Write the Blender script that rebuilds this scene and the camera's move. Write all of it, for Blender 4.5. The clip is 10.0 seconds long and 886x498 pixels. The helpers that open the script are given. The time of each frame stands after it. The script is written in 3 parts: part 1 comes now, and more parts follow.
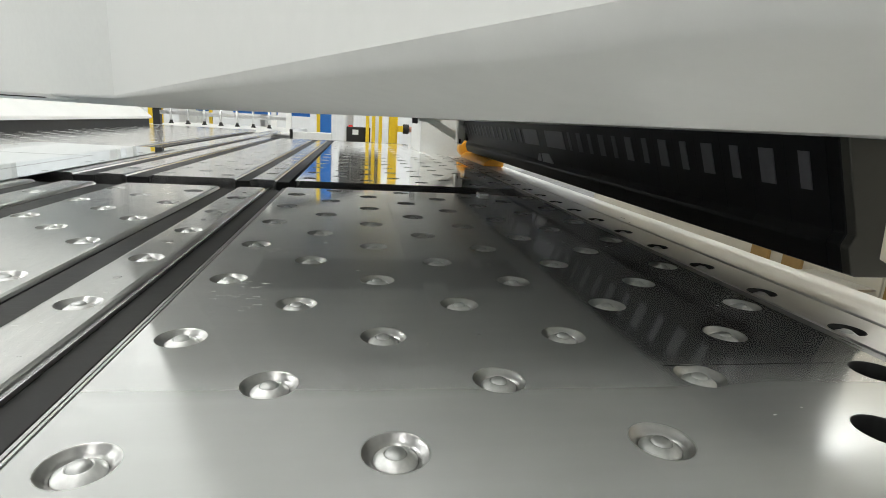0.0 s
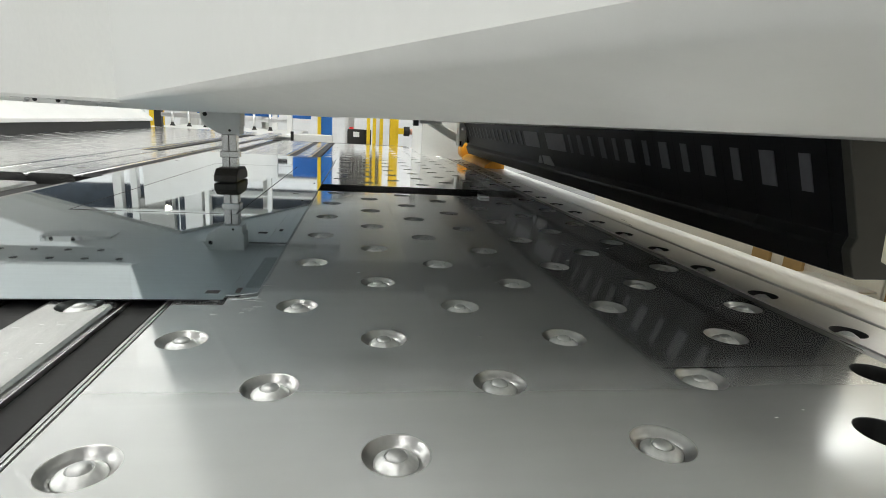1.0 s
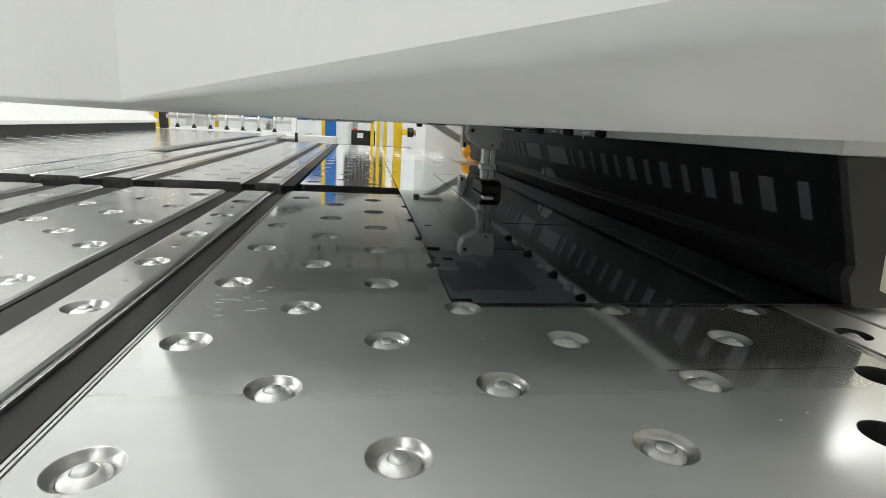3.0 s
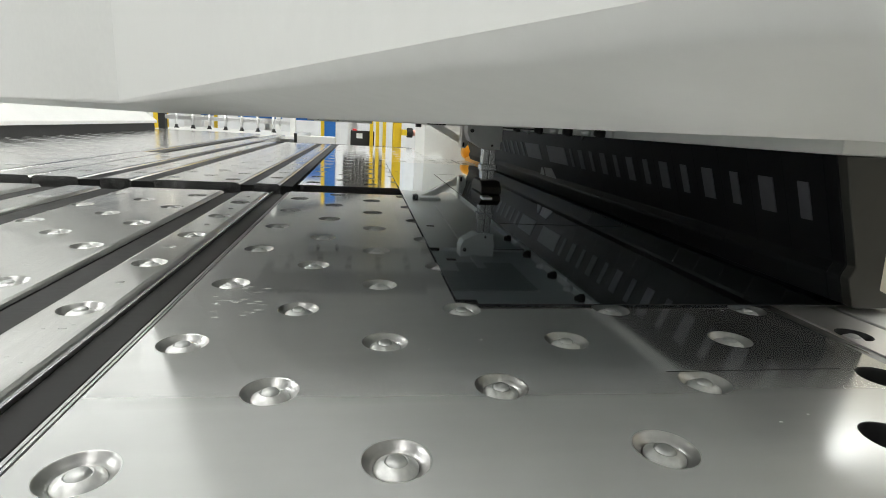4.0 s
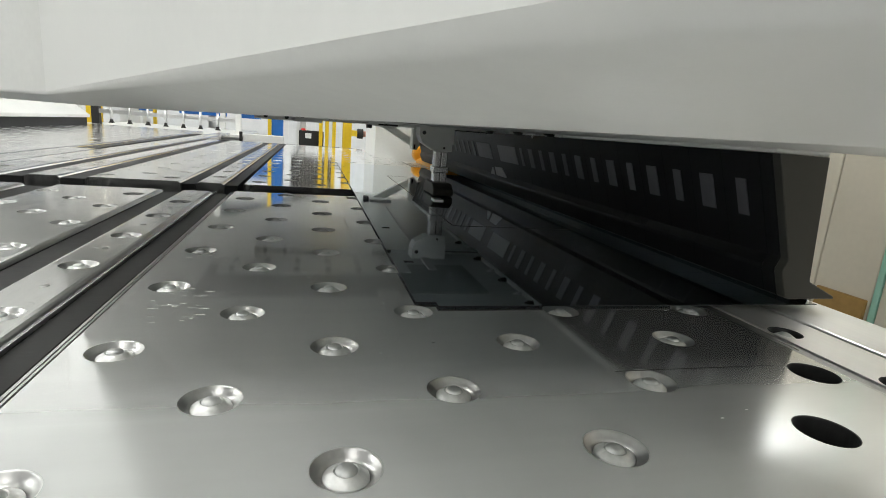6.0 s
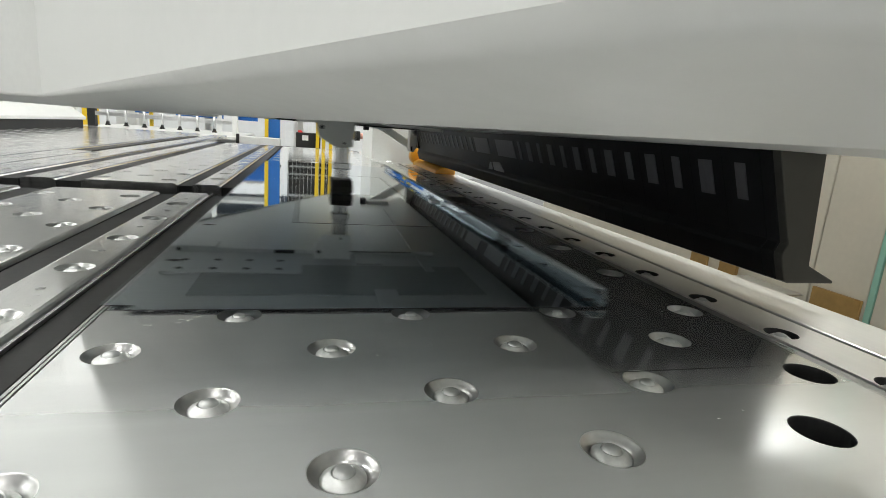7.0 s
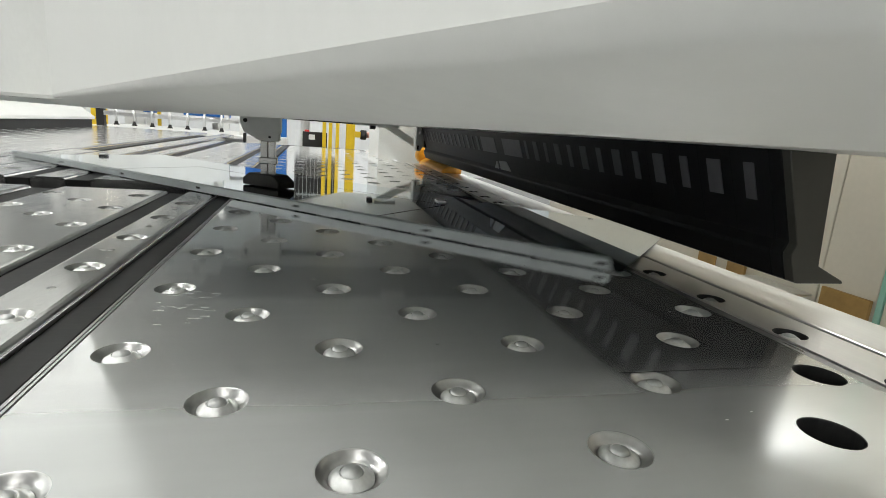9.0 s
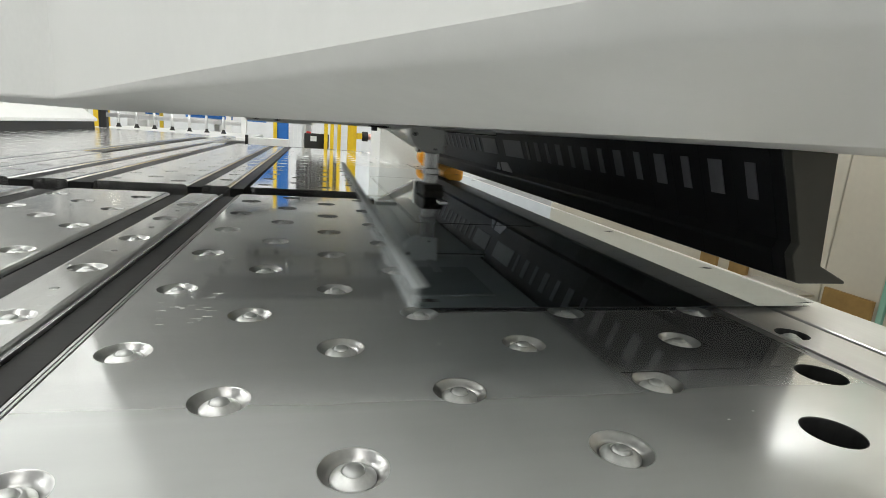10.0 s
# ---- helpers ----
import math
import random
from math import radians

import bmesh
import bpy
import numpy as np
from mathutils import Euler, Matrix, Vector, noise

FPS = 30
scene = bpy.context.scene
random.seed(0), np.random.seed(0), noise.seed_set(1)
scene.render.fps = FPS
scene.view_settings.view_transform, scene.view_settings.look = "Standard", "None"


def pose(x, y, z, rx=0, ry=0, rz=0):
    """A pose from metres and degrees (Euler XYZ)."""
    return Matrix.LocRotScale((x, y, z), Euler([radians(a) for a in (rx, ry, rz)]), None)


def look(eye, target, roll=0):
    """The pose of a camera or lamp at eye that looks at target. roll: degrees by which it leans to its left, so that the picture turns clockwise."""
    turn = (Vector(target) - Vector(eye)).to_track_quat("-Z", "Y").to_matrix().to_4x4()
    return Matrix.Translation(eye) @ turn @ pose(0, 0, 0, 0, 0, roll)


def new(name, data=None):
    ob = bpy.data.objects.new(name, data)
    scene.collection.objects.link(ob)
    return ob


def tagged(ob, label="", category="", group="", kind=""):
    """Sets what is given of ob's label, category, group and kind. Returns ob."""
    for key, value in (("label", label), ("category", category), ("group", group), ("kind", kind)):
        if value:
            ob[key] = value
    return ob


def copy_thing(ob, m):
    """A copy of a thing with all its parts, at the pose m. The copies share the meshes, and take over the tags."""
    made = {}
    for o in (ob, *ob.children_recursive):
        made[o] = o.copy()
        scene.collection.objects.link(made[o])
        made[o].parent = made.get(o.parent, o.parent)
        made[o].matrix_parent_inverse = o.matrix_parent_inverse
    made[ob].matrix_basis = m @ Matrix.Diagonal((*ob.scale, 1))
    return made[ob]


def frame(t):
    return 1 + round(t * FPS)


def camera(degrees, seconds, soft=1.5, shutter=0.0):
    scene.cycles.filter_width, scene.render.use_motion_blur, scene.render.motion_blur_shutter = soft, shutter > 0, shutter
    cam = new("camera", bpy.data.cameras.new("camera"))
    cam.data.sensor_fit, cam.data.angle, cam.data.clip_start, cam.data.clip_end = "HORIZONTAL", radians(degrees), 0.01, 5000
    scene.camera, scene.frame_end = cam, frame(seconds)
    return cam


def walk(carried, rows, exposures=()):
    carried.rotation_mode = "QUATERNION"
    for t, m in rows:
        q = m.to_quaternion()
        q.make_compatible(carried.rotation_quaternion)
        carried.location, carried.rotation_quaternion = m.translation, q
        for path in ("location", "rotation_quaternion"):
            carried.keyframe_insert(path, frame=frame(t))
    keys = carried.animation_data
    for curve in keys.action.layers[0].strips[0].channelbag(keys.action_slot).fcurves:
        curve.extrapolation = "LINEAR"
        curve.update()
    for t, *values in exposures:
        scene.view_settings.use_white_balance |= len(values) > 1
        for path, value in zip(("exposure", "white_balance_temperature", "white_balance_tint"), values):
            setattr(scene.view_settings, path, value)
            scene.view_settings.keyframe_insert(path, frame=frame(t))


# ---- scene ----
cam = camera(80.0, 10.0, soft=0.9, shutter=0.4)
PATH = [
    (0, (-0.022, -0.241, 0.168), (0.3, 1.676, -0.303), 3.4),
    (0.5, (-0.022, -0.241, 0.168), (0.3, 1.677, -0.297), 3.4),
    (1, (-0.022, -0.241, 0.168), (0.297, 1.678, -0.295), 3.4),
    (1.5, (-0.022, -0.242, 0.168), (0.295, 1.679, -0.292), 3.4),
    (2, (-0.022, -0.242, 0.169), (0.29, 1.679, -0.294), 3.4),
    (2.5, (-0.022, -0.242, 0.169), (0.283, 1.68, -0.293), 3.3),
    (4, (-0.02, -0.239, 0.169), (0.286, 1.683, -0.291), 3.2),
    (4.5, (-0.02, -0.237, 0.167), (0.367, 1.673, -0.284), 3.8),
    (5, (-0.02, -0.233, 0.167), (0.436, 1.663, -0.279), 4.3),
    (5.5, (-0.02, -0.233, 0.167), (0.458, 1.658, -0.276), 4.5),
    (7, (-0.02, -0.234, 0.167), (0.479, 1.654, -0.264), 4.5),
    (7.5, (-0.021, -0.234, 0.167), (0.475, 1.655, -0.264), 4.5),
    (8, (-0.021, -0.234, 0.168), (0.468, 1.656, -0.266), 4.5),
    (8.5, (-0.02, -0.234, 0.168), (0.462, 1.657, -0.271), 4.4),
    (9, (-0.021, -0.234, 0.168), (0.456, 1.659, -0.269), 4.4),
    (9.5, (-0.021, -0.234, 0.168), (0.454, 1.659, -0.27), 4.4),
    (10, (-0.021, -0.235, 0.167), (0.45, 1.661, -0.265), 4.3),
]
walk(cam, [(t, look(eye, target, roll)) for t, eye, target, roll in PATH])

# ---- light ----
world = bpy.data.worlds.new("hall_air")
scene.world = world
world.use_nodes = True
world.node_tree.nodes["Background"].inputs[0].default_value = (0.9, 0.95, 1.0, 1)
world.node_tree.nodes["Background"].inputs[1].default_value = 0.3
scene.view_settings.exposure = 0.62
FLOOR_Z = -0.95


# assumed ceiling lights out of view, placed and powered to brighten beam and table
LAMPS = [(-10.2, 2.0, 1.2, 4.0, 160), (-10.2, 8.5, 1.2, 4.0, 130), (7.2, -2.5, 1.2, 4.0, 28), (7.9, 5.9, 1.2, 4.0, 28), (-5.5, 11.3, 4.0, 1.2, 130), (1.0, 11.3, 4.0, 1.2, 190),
         (-1.9, -2.4, 1.2, 4.0, 6), (-2.6, 2.6, 1.2, 4.0, 54), (-1.6, -7.6, 4.0, 1.2, 72), (2.3, 1.8, 1.2, 4.0, 175), (-3.4, 7.6, 1.2, 4.0, 34),
         (-8.4, -6.2, 1.2, 4.0, 44)]
for lx, ly, sx, sy, watts in LAMPS:
    light = bpy.data.lights.new("assumed_hall_light", "AREA")
    light.shape, light.size, light.size_y, light.energy = "RECTANGLE", sx, sy, watts
    light.color = (0.985, 1.0, 0.97)
    new("assumed_hall_light", light).location = (lx, ly, 5.2)


# ---- materials ----
def mat(name, color, rough=0.5, metal=0.0, grain=0.0, grain_scale=60.0, bump=0.0, bump_scale=200.0,
        stretch=(1, 1, 1), stain=0.0, rough_var=0.0, aniso=0.0, emit=0.0, spec=0.5):
    m = bpy.data.materials.new(name)
    m.use_nodes = True
    nt = m.node_tree
    nd, lk = nt.nodes, nt.links
    b = nd["Principled BSDF"]
    b.inputs["Roughness"].default_value = rough
    b.inputs["Metallic"].default_value = metal
    b.inputs["Base Color"].default_value = (*color, 1)
    b.inputs["Anisotropic"].default_value = aniso
    b.inputs["Specular IOR Level"].default_value = spec
    if emit:
        b.inputs["Emission Color"].default_value = (*color, 1)
        b.inputs["Emission Strength"].default_value = emit
        return m
    tc = nd.new("ShaderNodeTexCoord")
    mp = nd.new("ShaderNodeMapping")
    mp.inputs["Scale"].default_value = stretch
    lk.new(tc.outputs["Object"], mp.inputs[0])
    fine = nd.new("ShaderNodeTexNoise")
    fine.inputs["Scale"].default_value = grain_scale
    fine.inputs["Detail"].default_value = 5
    lk.new(mp.outputs[0], fine.inputs["Vector"])
    big = nd.new("ShaderNodeTexNoise")
    big.inputs["Scale"].default_value = 5.0
    big.inputs["Detail"].default_value = 4
    lk.new(tc.outputs["Object"], big.inputs["Vector"])

    def ramp(src, lo, hi):
        r = nd.new("ShaderNodeMapRange")
        r.inputs["From Min"].default_value, r.inputs["From Max"].default_value = 0.3, 0.7
        r.inputs["To Min"].default_value, r.inputs["To Max"].default_value = lo, hi
        lk.new(src, r.inputs["Value"])
        return r.outputs[0]
    f = ramp(fine.outputs[0], 1 - grain, 1 + grain)
    g = ramp(big.outputs[0], 1 - stain, 1 + stain)
    mul = nd.new("ShaderNodeMath")
    mul.operation = "MULTIPLY"
    lk.new(f, mul.inputs[0]), lk.new(g, mul.inputs[1])
    col = nd.new("ShaderNodeVectorMath")
    col.operation = "SCALE"
    col.inputs[0].default_value = color
    lk.new(mul.outputs[0], col.inputs["Scale"])
    lk.new(col.outputs[0], b.inputs["Base Color"])
    if rough_var:
        r1 = ramp(fine.outputs[0], rough * (1 - rough_var), rough * (1 + rough_var))
        r2 = ramp(big.outputs[0], 1 - rough_var, 1 + rough_var)
        rm = nd.new("ShaderNodeMath")
        rm.operation = "MULTIPLY"
        lk.new(r1, rm.inputs[0]), lk.new(r2, rm.inputs[1])
        lk.new(rm.outputs[0], b.inputs["Roughness"])
    if bump:
        n3 = nd.new("ShaderNodeTexNoise")
        n3.inputs["Scale"].default_value = bump_scale
        n3.inputs["Detail"].default_value = 2
        lk.new(mp.outputs[0], n3.inputs["Vector"])
        bp = nd.new("ShaderNodeBump")
        bp.inputs["Strength"].default_value = bump
        bp.inputs["Distance"].default_value = 0.001
        lk.new(n3.outputs[0], bp.inputs["Height"])
        lk.new(bp.outputs[0], b.inputs["Normal"])
    return m




def plate_steel():
    """Brushed plate: clear where sheets slide on it, hazy and scuffed on its near end."""
    m = mat("brushed_steel", (0.93, 0.94, 0.94), 0.06, 0.92, 0.02, 8, 0.0, 90, (1, 9, 1), 0.06, 0.0)
    nd, lk = m.node_tree.nodes, m.node_tree.links
    b = nd["Principled BSDF"]
    tc = nd.new("ShaderNodeTexCoord")
    sep = nd.new("ShaderNodeSeparateXYZ")
    lk.new(tc.outputs["Object"], sep.inputs[0])

    def remap(src, a0, a1, b0, b1):
        r = nd.new("ShaderNodeMapRange")
        for key, v in (("From Min", a0), ("From Max", a1), ("To Min", b0), ("To Max", b1)):
            r.inputs[key].default_value = v
        lk.new(src, r.inputs["Value"])
        return r.outputs[0]

    def math2(op, p, q):
        n = nd.new("ShaderNodeMath")
        n.operation = op
        for k, v in enumerate((p, q)):
            if isinstance(v, float):
                n.inputs[k].default_value = v
            else:
                lk.new(v, n.inputs[k])
        return n.outputs[0]

    def clouds(scale, stretch, detail=4):
        mp = nd.new("ShaderNodeMapping")
        mp.inputs["Scale"].default_value = stretch
        lk.new(tc.outputs["Object"], mp.inputs[0])
        n = nd.new("ShaderNodeTexNoise")
        n.inputs["Scale"].default_value, n.inputs["Detail"].default_value = scale, detail
        lk.new(mp.outputs[0], n.inputs["Vector"])
        return n.outputs[0]
    worn = remap(sep.outputs["Y"], 0.112, 0.055, 0.0, 1.0)
    smear = remap(clouds(3.0, (1.0, 0.5, 1.0)), 0.35, 0.7, 0.0, 1.0)
    scuff = remap(clouds(60.0, (1.0, 14.0, 1.0)), 0.35, 0.75, 0.0, 1.0)
    rough = math2("ADD", math2("MULTIPLY", worn, 0.10), 0.06)
    rough = math2("ADD", rough, math2("MULTIPLY", smear, 0.045))
    rough = math2("ADD", rough, math2("MULTIPLY", scuff, 0.008))
    lk.new(rough, b.inputs["Roughness"])
    lk.new(remap(math2("ADD", worn, math2("MULTIPLY", smear, 0.35)), 0.0, 1.35, 0.94, 0.62), b.inputs["Metallic"])
    return m


STEEL = plate_steel()
STEEL_RAIL = mat("rail_steel", (0.76, 0.76, 0.75), 0.18, 0.95, 0.06, 20, 0.0, 60, (8, 1, 1), 0.06, 0.2)
PRESSED = mat("pressed_satin_steel", (0.60, 0.60, 0.59), 0.32, 1.0, 0.06, 200, 0.02, 300, (1, 1, 1), 0.05, 0.1)
CHROME = mat("polished_insert", (0.84, 0.845, 0.83), 0.5, 1.0, 0.06, 300)
BALL = mat("ball_steel", (0.66, 0.67, 0.66), 0.48, 1.0, 0.05, 300)
SHEET = mat("mirror_sheet", (0.58, 0.66, 0.71), 0.03, 1.0, 0.03, 20, 0.0, 60, (1, 8, 1), 0.04, 0.15)
CUT_EDGE = mat("sheared_sheet_edge", (0.03, 0.032, 0.035), 0.5, 0.3, 0.1, 200)
# same sheet steel, but the strip's brightness is put into a pale, hardly metallic colour
FLANGE = mat("bright_painted_flange", (0.60, 0.64, 0.65), 0.5, 0.12, 0.05, 40)
PAINT = mat("light_grey_paint", (0.78, 0.788, 0.76), 0.34, 0.0, 0.015, 80, 0.05, 420, (1, 1, 1), 0.015, 0.1)
PAINT_WHITE = mat("white_paint", (0.78, 0.78, 0.76), 0.4, 0.0, 0.02, 60, 0.05, 300, (1, 1, 1), 0.03, 0.1)
PAINT_GREY = mat("mid_grey_paint", (0.36, 0.36, 0.34), 0.45, 0.0, 0.03, 60)
PAINT_RAIL = mat("rail_grey_paint", (0.50, 0.51, 0.50), 0.45, 0.0, 0.03, 60)
BED = mat("ground_bed_steel", (0.78, 0.77, 0.74), 0.33, 0.85, 0.03, 14, 0.0, 60, (10, 1, 1), 0.05, 0.1)
SEAM = mat("dull_strip_steel", (0.30, 0.30, 0.29), 0.35, 0.9, 0.06, 20, 0.0, 60, (10, 1, 1), 0.08, 0.2)
BEIGE = mat("beige_panel", (0.66, 0.62, 0.53), 0.5, 0.0, 0.02, 60, 0.05, 300, (1, 1, 1), 0.03, 0.1)
BLACK = mat("black_tool_steel", (0.0075, 0.0078, 0.009), 0.42, 0.0, 0.05, 80, 0.0, 150, (1, 1, 1), 0.2, 0.0, spec=0.15)
TOOL_END = mat("oiled_tool_end", (0.035, 0.034, 0.028), 0.4, 0.0, 0.1, 80, 0.02, 150, (1, 1, 1), 0.1, 0.2)
INSERT = mat("grey_tool_insert", (0.085, 0.085, 0.095), 0.5, 0.0, 0.1, 80)
PLATE_GREY = mat("grey_plate", (0.15, 0.15, 0.16), 0.5, 0.0, 0.1, 80)
BELL_GREY = mat("pale_grey_plate", (0.32, 0.32, 0.33), 0.5, 0.0, 0.1, 80)
DARK = mat("dark_slot", (0.02, 0.02, 0.02), 0.6, 0.0, 0.2, 60)
RUBBER = mat("black_rubber", (0.018, 0.017, 0.015), 0.65, 0.0, 0.2, 120, 0.1, 300)
PAD = mat("worn_pad_rubber", (0.035, 0.032, 0.026), 0.55, 0.0, 0.2, 120, 0.1, 300)
BELT = mat("anthracite_rail", (0.028, 0.028, 0.028), 0.42, 0.0, 0.15, 60, 0.05, 200, (1, 8, 1), 0.1, 0.1, spec=0.2)
YELLOW = mat("safety_yellow", (0.80, 0.55, 0.02), 0.4, 0.0, 0.03, 40, 0, 1, (1, 1, 1), 0.05)
ORANGE = mat("amber_guard", (0.80, 0.36, 0.02), 0.35, 0.0, 0.05, 40, 0, 1, (1, 1, 1), 0.08)
BLUE = mat("machine_blue", (0.02, 0.16, 0.55), 0.4, 0.0, 0.03, 40, 0, 1, (1, 1, 1), 0.05)
TEAL = mat("teal_edge", (0.32, 0.60, 0.50), 0.4)
OCHRE = mat("ochre_board", (0.36, 0.22, 0.07), 0.6, 0.0, 0.1, 40)
POST = mat("dark_post_steel", (0.52, 0.52, 0.51), 0.26, 1.0, 0.05, 60)
ALU = mat("aluminium", (0.7, 0.7, 0.7), 0.3, 1.0, 0.05, 60)
CONCRETE = mat("concrete_floor", (0.20, 0.20, 0.195), 0.5, 0.0, 0.08, 12, 0.1, 80, (1, 1, 1), 0.1, 0.2)
WALLP = mat("hall_wall_paint", (0.7, 0.71, 0.71), 0.6, 0.0, 0.03, 6, 0, 1, (1, 1, 1), 0.04)
CEIL = mat("hall_ceiling_paint", (0.5, 0.51, 0.52), 0.7, 0.0, 0.05, 6, 0, 1, (1, 1, 1), 0.05)
# glow of the added ceiling panels
LAMP = mat("lamp_panel", (1.0, 0.98, 0.94), 0.5, emit=2.2)
RED = mat("red_button", (0.6, 0.02, 0.02), 0.4)


# ---- mesh helpers ----
def box(bm, x0, x1, y0, y1, z0, z1, bevel=0.0, seg=2):
    vs = [bm.verts.new((x, y, z)) for x in (x0, x1) for y in (y0, y1) for z in (z0, z1)]
    fs = [bm.faces.new([vs[i] for i in q]) for q in
          ((0, 1, 3, 2), (4, 6, 7, 5), (0, 4, 5, 1), (2, 3, 7, 6), (0, 2, 6, 4), (1, 5, 7, 3))]
    if bevel:
        es = list({e for f in fs for e in f.edges})
        bmesh.ops.bevel(bm, geom=es, offset=bevel, segments=seg, affect="EDGES", profile=0.5)
    return bm


def bbox(*a, **k):
    return box(bmesh.new(), *a, **k)


def extrude(bm, poly, axis, a, b, bevel=0.0, seg=2):
    """A prism over a closed outline, from a to b along an axis."""
    def at(u, v, w):
        return {"x": (w, u, v), "y": (u, w, v), "z": (u, v, w)}[axis]
    v0 = [bm.verts.new(at(u, v, a)) for u, v in poly]
    v1 = [bm.verts.new(at(u, v, b)) for u, v in poly]
    fs = [bm.faces.new(v0), bm.faces.new(v1[::-1])]
    n = len(poly)
    for i in range(n):
        fs.append(bm.faces.new((v0[(i + 1) % n], v0[i], v1[i], v1[(i + 1) % n])))
    bmesh.ops.recalc_face_normals(bm, faces=fs)
    if bevel:
        es = list({e for f in fs for e in f.edges})
        bmesh.ops.bevel(bm, geom=es, offset=bevel, segments=seg, affect="EDGES", profile=0.5)
    return bm


def lathe(bm, rings, cx=0.0, cy=0.0, cz=0.0, seg=24, smooth=True, axis="z"):
    """Rings of (radius, height) turned about an axis."""
    def at(r, a, h):
        u, v = r * math.cos(a), r * math.sin(a)
        return {"z": (cx + u, cy + v, cz + h), "y": (cx + u, cy + h, cz + v), "x": (cx + h, cy + u, cz + v)}[axis]
    rows = []
    for r, h in rings:
        if r < 1e-6:
            rows.append([bm.verts.new(at(0, 0, h))])
        else:
            rows.append([bm.verts.new(at(r, 2 * math.pi * i / seg, h)) for i in range(seg)])
    fs = []
    for p, q in zip(rows, rows[1:]):
        for i in range(seg):
            j = (i + 1) % seg
            if len(p) == 1:
                fs.append(bm.faces.new((p[0], q[i], q[j])))
            elif len(q) == 1:
                fs.append(bm.faces.new((p[i], q[0], p[j])))
            else:
                fs.append(bm.faces.new((p[i], q[i], q[j], p[j])))
    for f in fs:
        f.smooth = smooth
    bmesh.ops.recalc_face_normals(bm, faces=fs)
    return bm


def mesh_of(name, bm, material):
    me = bpy.data.meshes.new(name)
    bm.to_mesh(me)
    bm.free()
    me.materials.append(material)
    if any(p.material_index for p in me.polygons):
        me.materials.append(PRESSED)
        me.materials.append(BELT)
    return me


def part(name, bm, material, parent=None, label=""):
    ob = new(name, mesh_of(name, bm, material))
    ob.parent = parent
    return tagged(ob, label)


def thing(name, label, category, at=(0, 0, 0), group="", kind=""):
    ob = new(name)
    ob.location = at
    ob.empty_display_size = 0.05
    return tagged(ob, label, category, group, kind)


def structure(name, bm, material, label, category):
    return tagged(part(name, bm, material), label, category, "", "structure")


# ---- hall ----
structure("floor", bbox(-12, 9, -9, 13, FLOOR_Z - 0.2, FLOOR_Z), CONCRETE, "grey concrete factory hall floor", "floor")
structure("ceiling", bbox(-12, 9, -9, 13, 5.6, 5.8), CEIL, "pale grey hall ceiling", "ceiling")
structure("wall_north", bbox(-12, 9, 12.8, 13, FLOOR_Z, 5.6), WALLP, "white painted hall wall", "wall")
structure("wall_south", bbox(-12, 9, -9, -8.8, FLOOR_Z, 5.6), WALLP, "white painted hall wall", "wall")
structure("wall_west", bbox(-12, -11.8, -8.8, 12.8, FLOOR_Z, 5.6), WALLP, "white painted hall wall", "wall")
structure("wall_east", bbox(8.8, 9, -8.8, 12.8, FLOOR_Z, 5.6), WALLP, "white painted hall wall", "wall")
# added panels for the assumed lights, all out of view
first = None
for lx, ly, sx, sy, watts in LAMPS:
    at = Matrix.Translation((lx, ly, 5.3)) @ Matrix.Rotation(0 if sx < sy else math.pi / 2, 4, "Z")
    if first is None:
        first = thing("assumed_ceiling_light", "assumed long white ceiling light panel, out of view", "ceiling light", (lx, ly, 5.3), "hall ceiling lights")
        part("frame", bbox(-0.66, 0.66, -2.06, 2.06, 0.04, 0.3, bevel=0.01), PAINT_WHITE, first)
        part("diffuser", bbox(-0.6, 0.6, -2.0, 2.0, 0.0, 0.04), LAMP, first)
    else:
        copy_thing(first, at)


# ---- work table ----
PITCH = 0.075
RIM = 0.0182
DISH = ((RIM, 0.0), (0.0177, -0.0002), (0.0172, -0.0006), (0.0168, -0.0012), (0.0145, -0.0033), (0.0124, -0.0048), (0.0122, -0.009))


def dish_cell(bm, x0, x1, y0, y1, cx, cy, rings=DISH, seg=32, z=0.0, slot=1):
    """A flat rectangle with a round pressed dish in it."""
    outer = []
    for i in range(seg):
        a = 2 * math.pi * (i + 0.5) / seg
        c, s = math.cos(a), math.sin(a)
        k = min((x1 - cx) / c if c > 0 else (x0 - cx) / c, (y1 - cy) / s if s > 0 else (y0 - cy) / s)
        outer.append(bm.verts.new((cx + k * c, cy + k * s, z)))
    corner = {}
    for X in (x0, x1):
        for Y in (y0, y1):
            corner[X, Y] = bm.verts.new((X, Y, z))
    rows = []
    for r, h in rings:
        rows.append([bm.verts.new((cx + r * math.cos(2 * math.pi * (i + 0.5) / seg),
                                   cy + r * math.sin(2 * math.pi * (i + 0.5) / seg), z + h)) for i in range(seg)])
    eps = 1e-7
    for i in range(seg):
        j = (i + 1) % seg
        o, p = outer[i], outer[j]
        extra = []
        if not (abs(o.co.x - p.co.x) < eps or abs(o.co.y - p.co.y) < eps):
            X = x1 if max(o.co.x, p.co.x) > x1 - 1e-6 else x0
            Y = y1 if max(o.co.y, p.co.y) > y1 - 1e-6 else y0
            extra = [corner[X, Y]]
        bm.faces.new([rows[0][i], o, *extra, p, rows[0][j]])
    for p, q in zip(rows, rows[1:]):
        for i in range(seg):
            j = (i + 1) % seg
            f = bm.faces.new((p[i], p[j], q[j], q[i]))
            f.smooth, f.material_index = True, slot


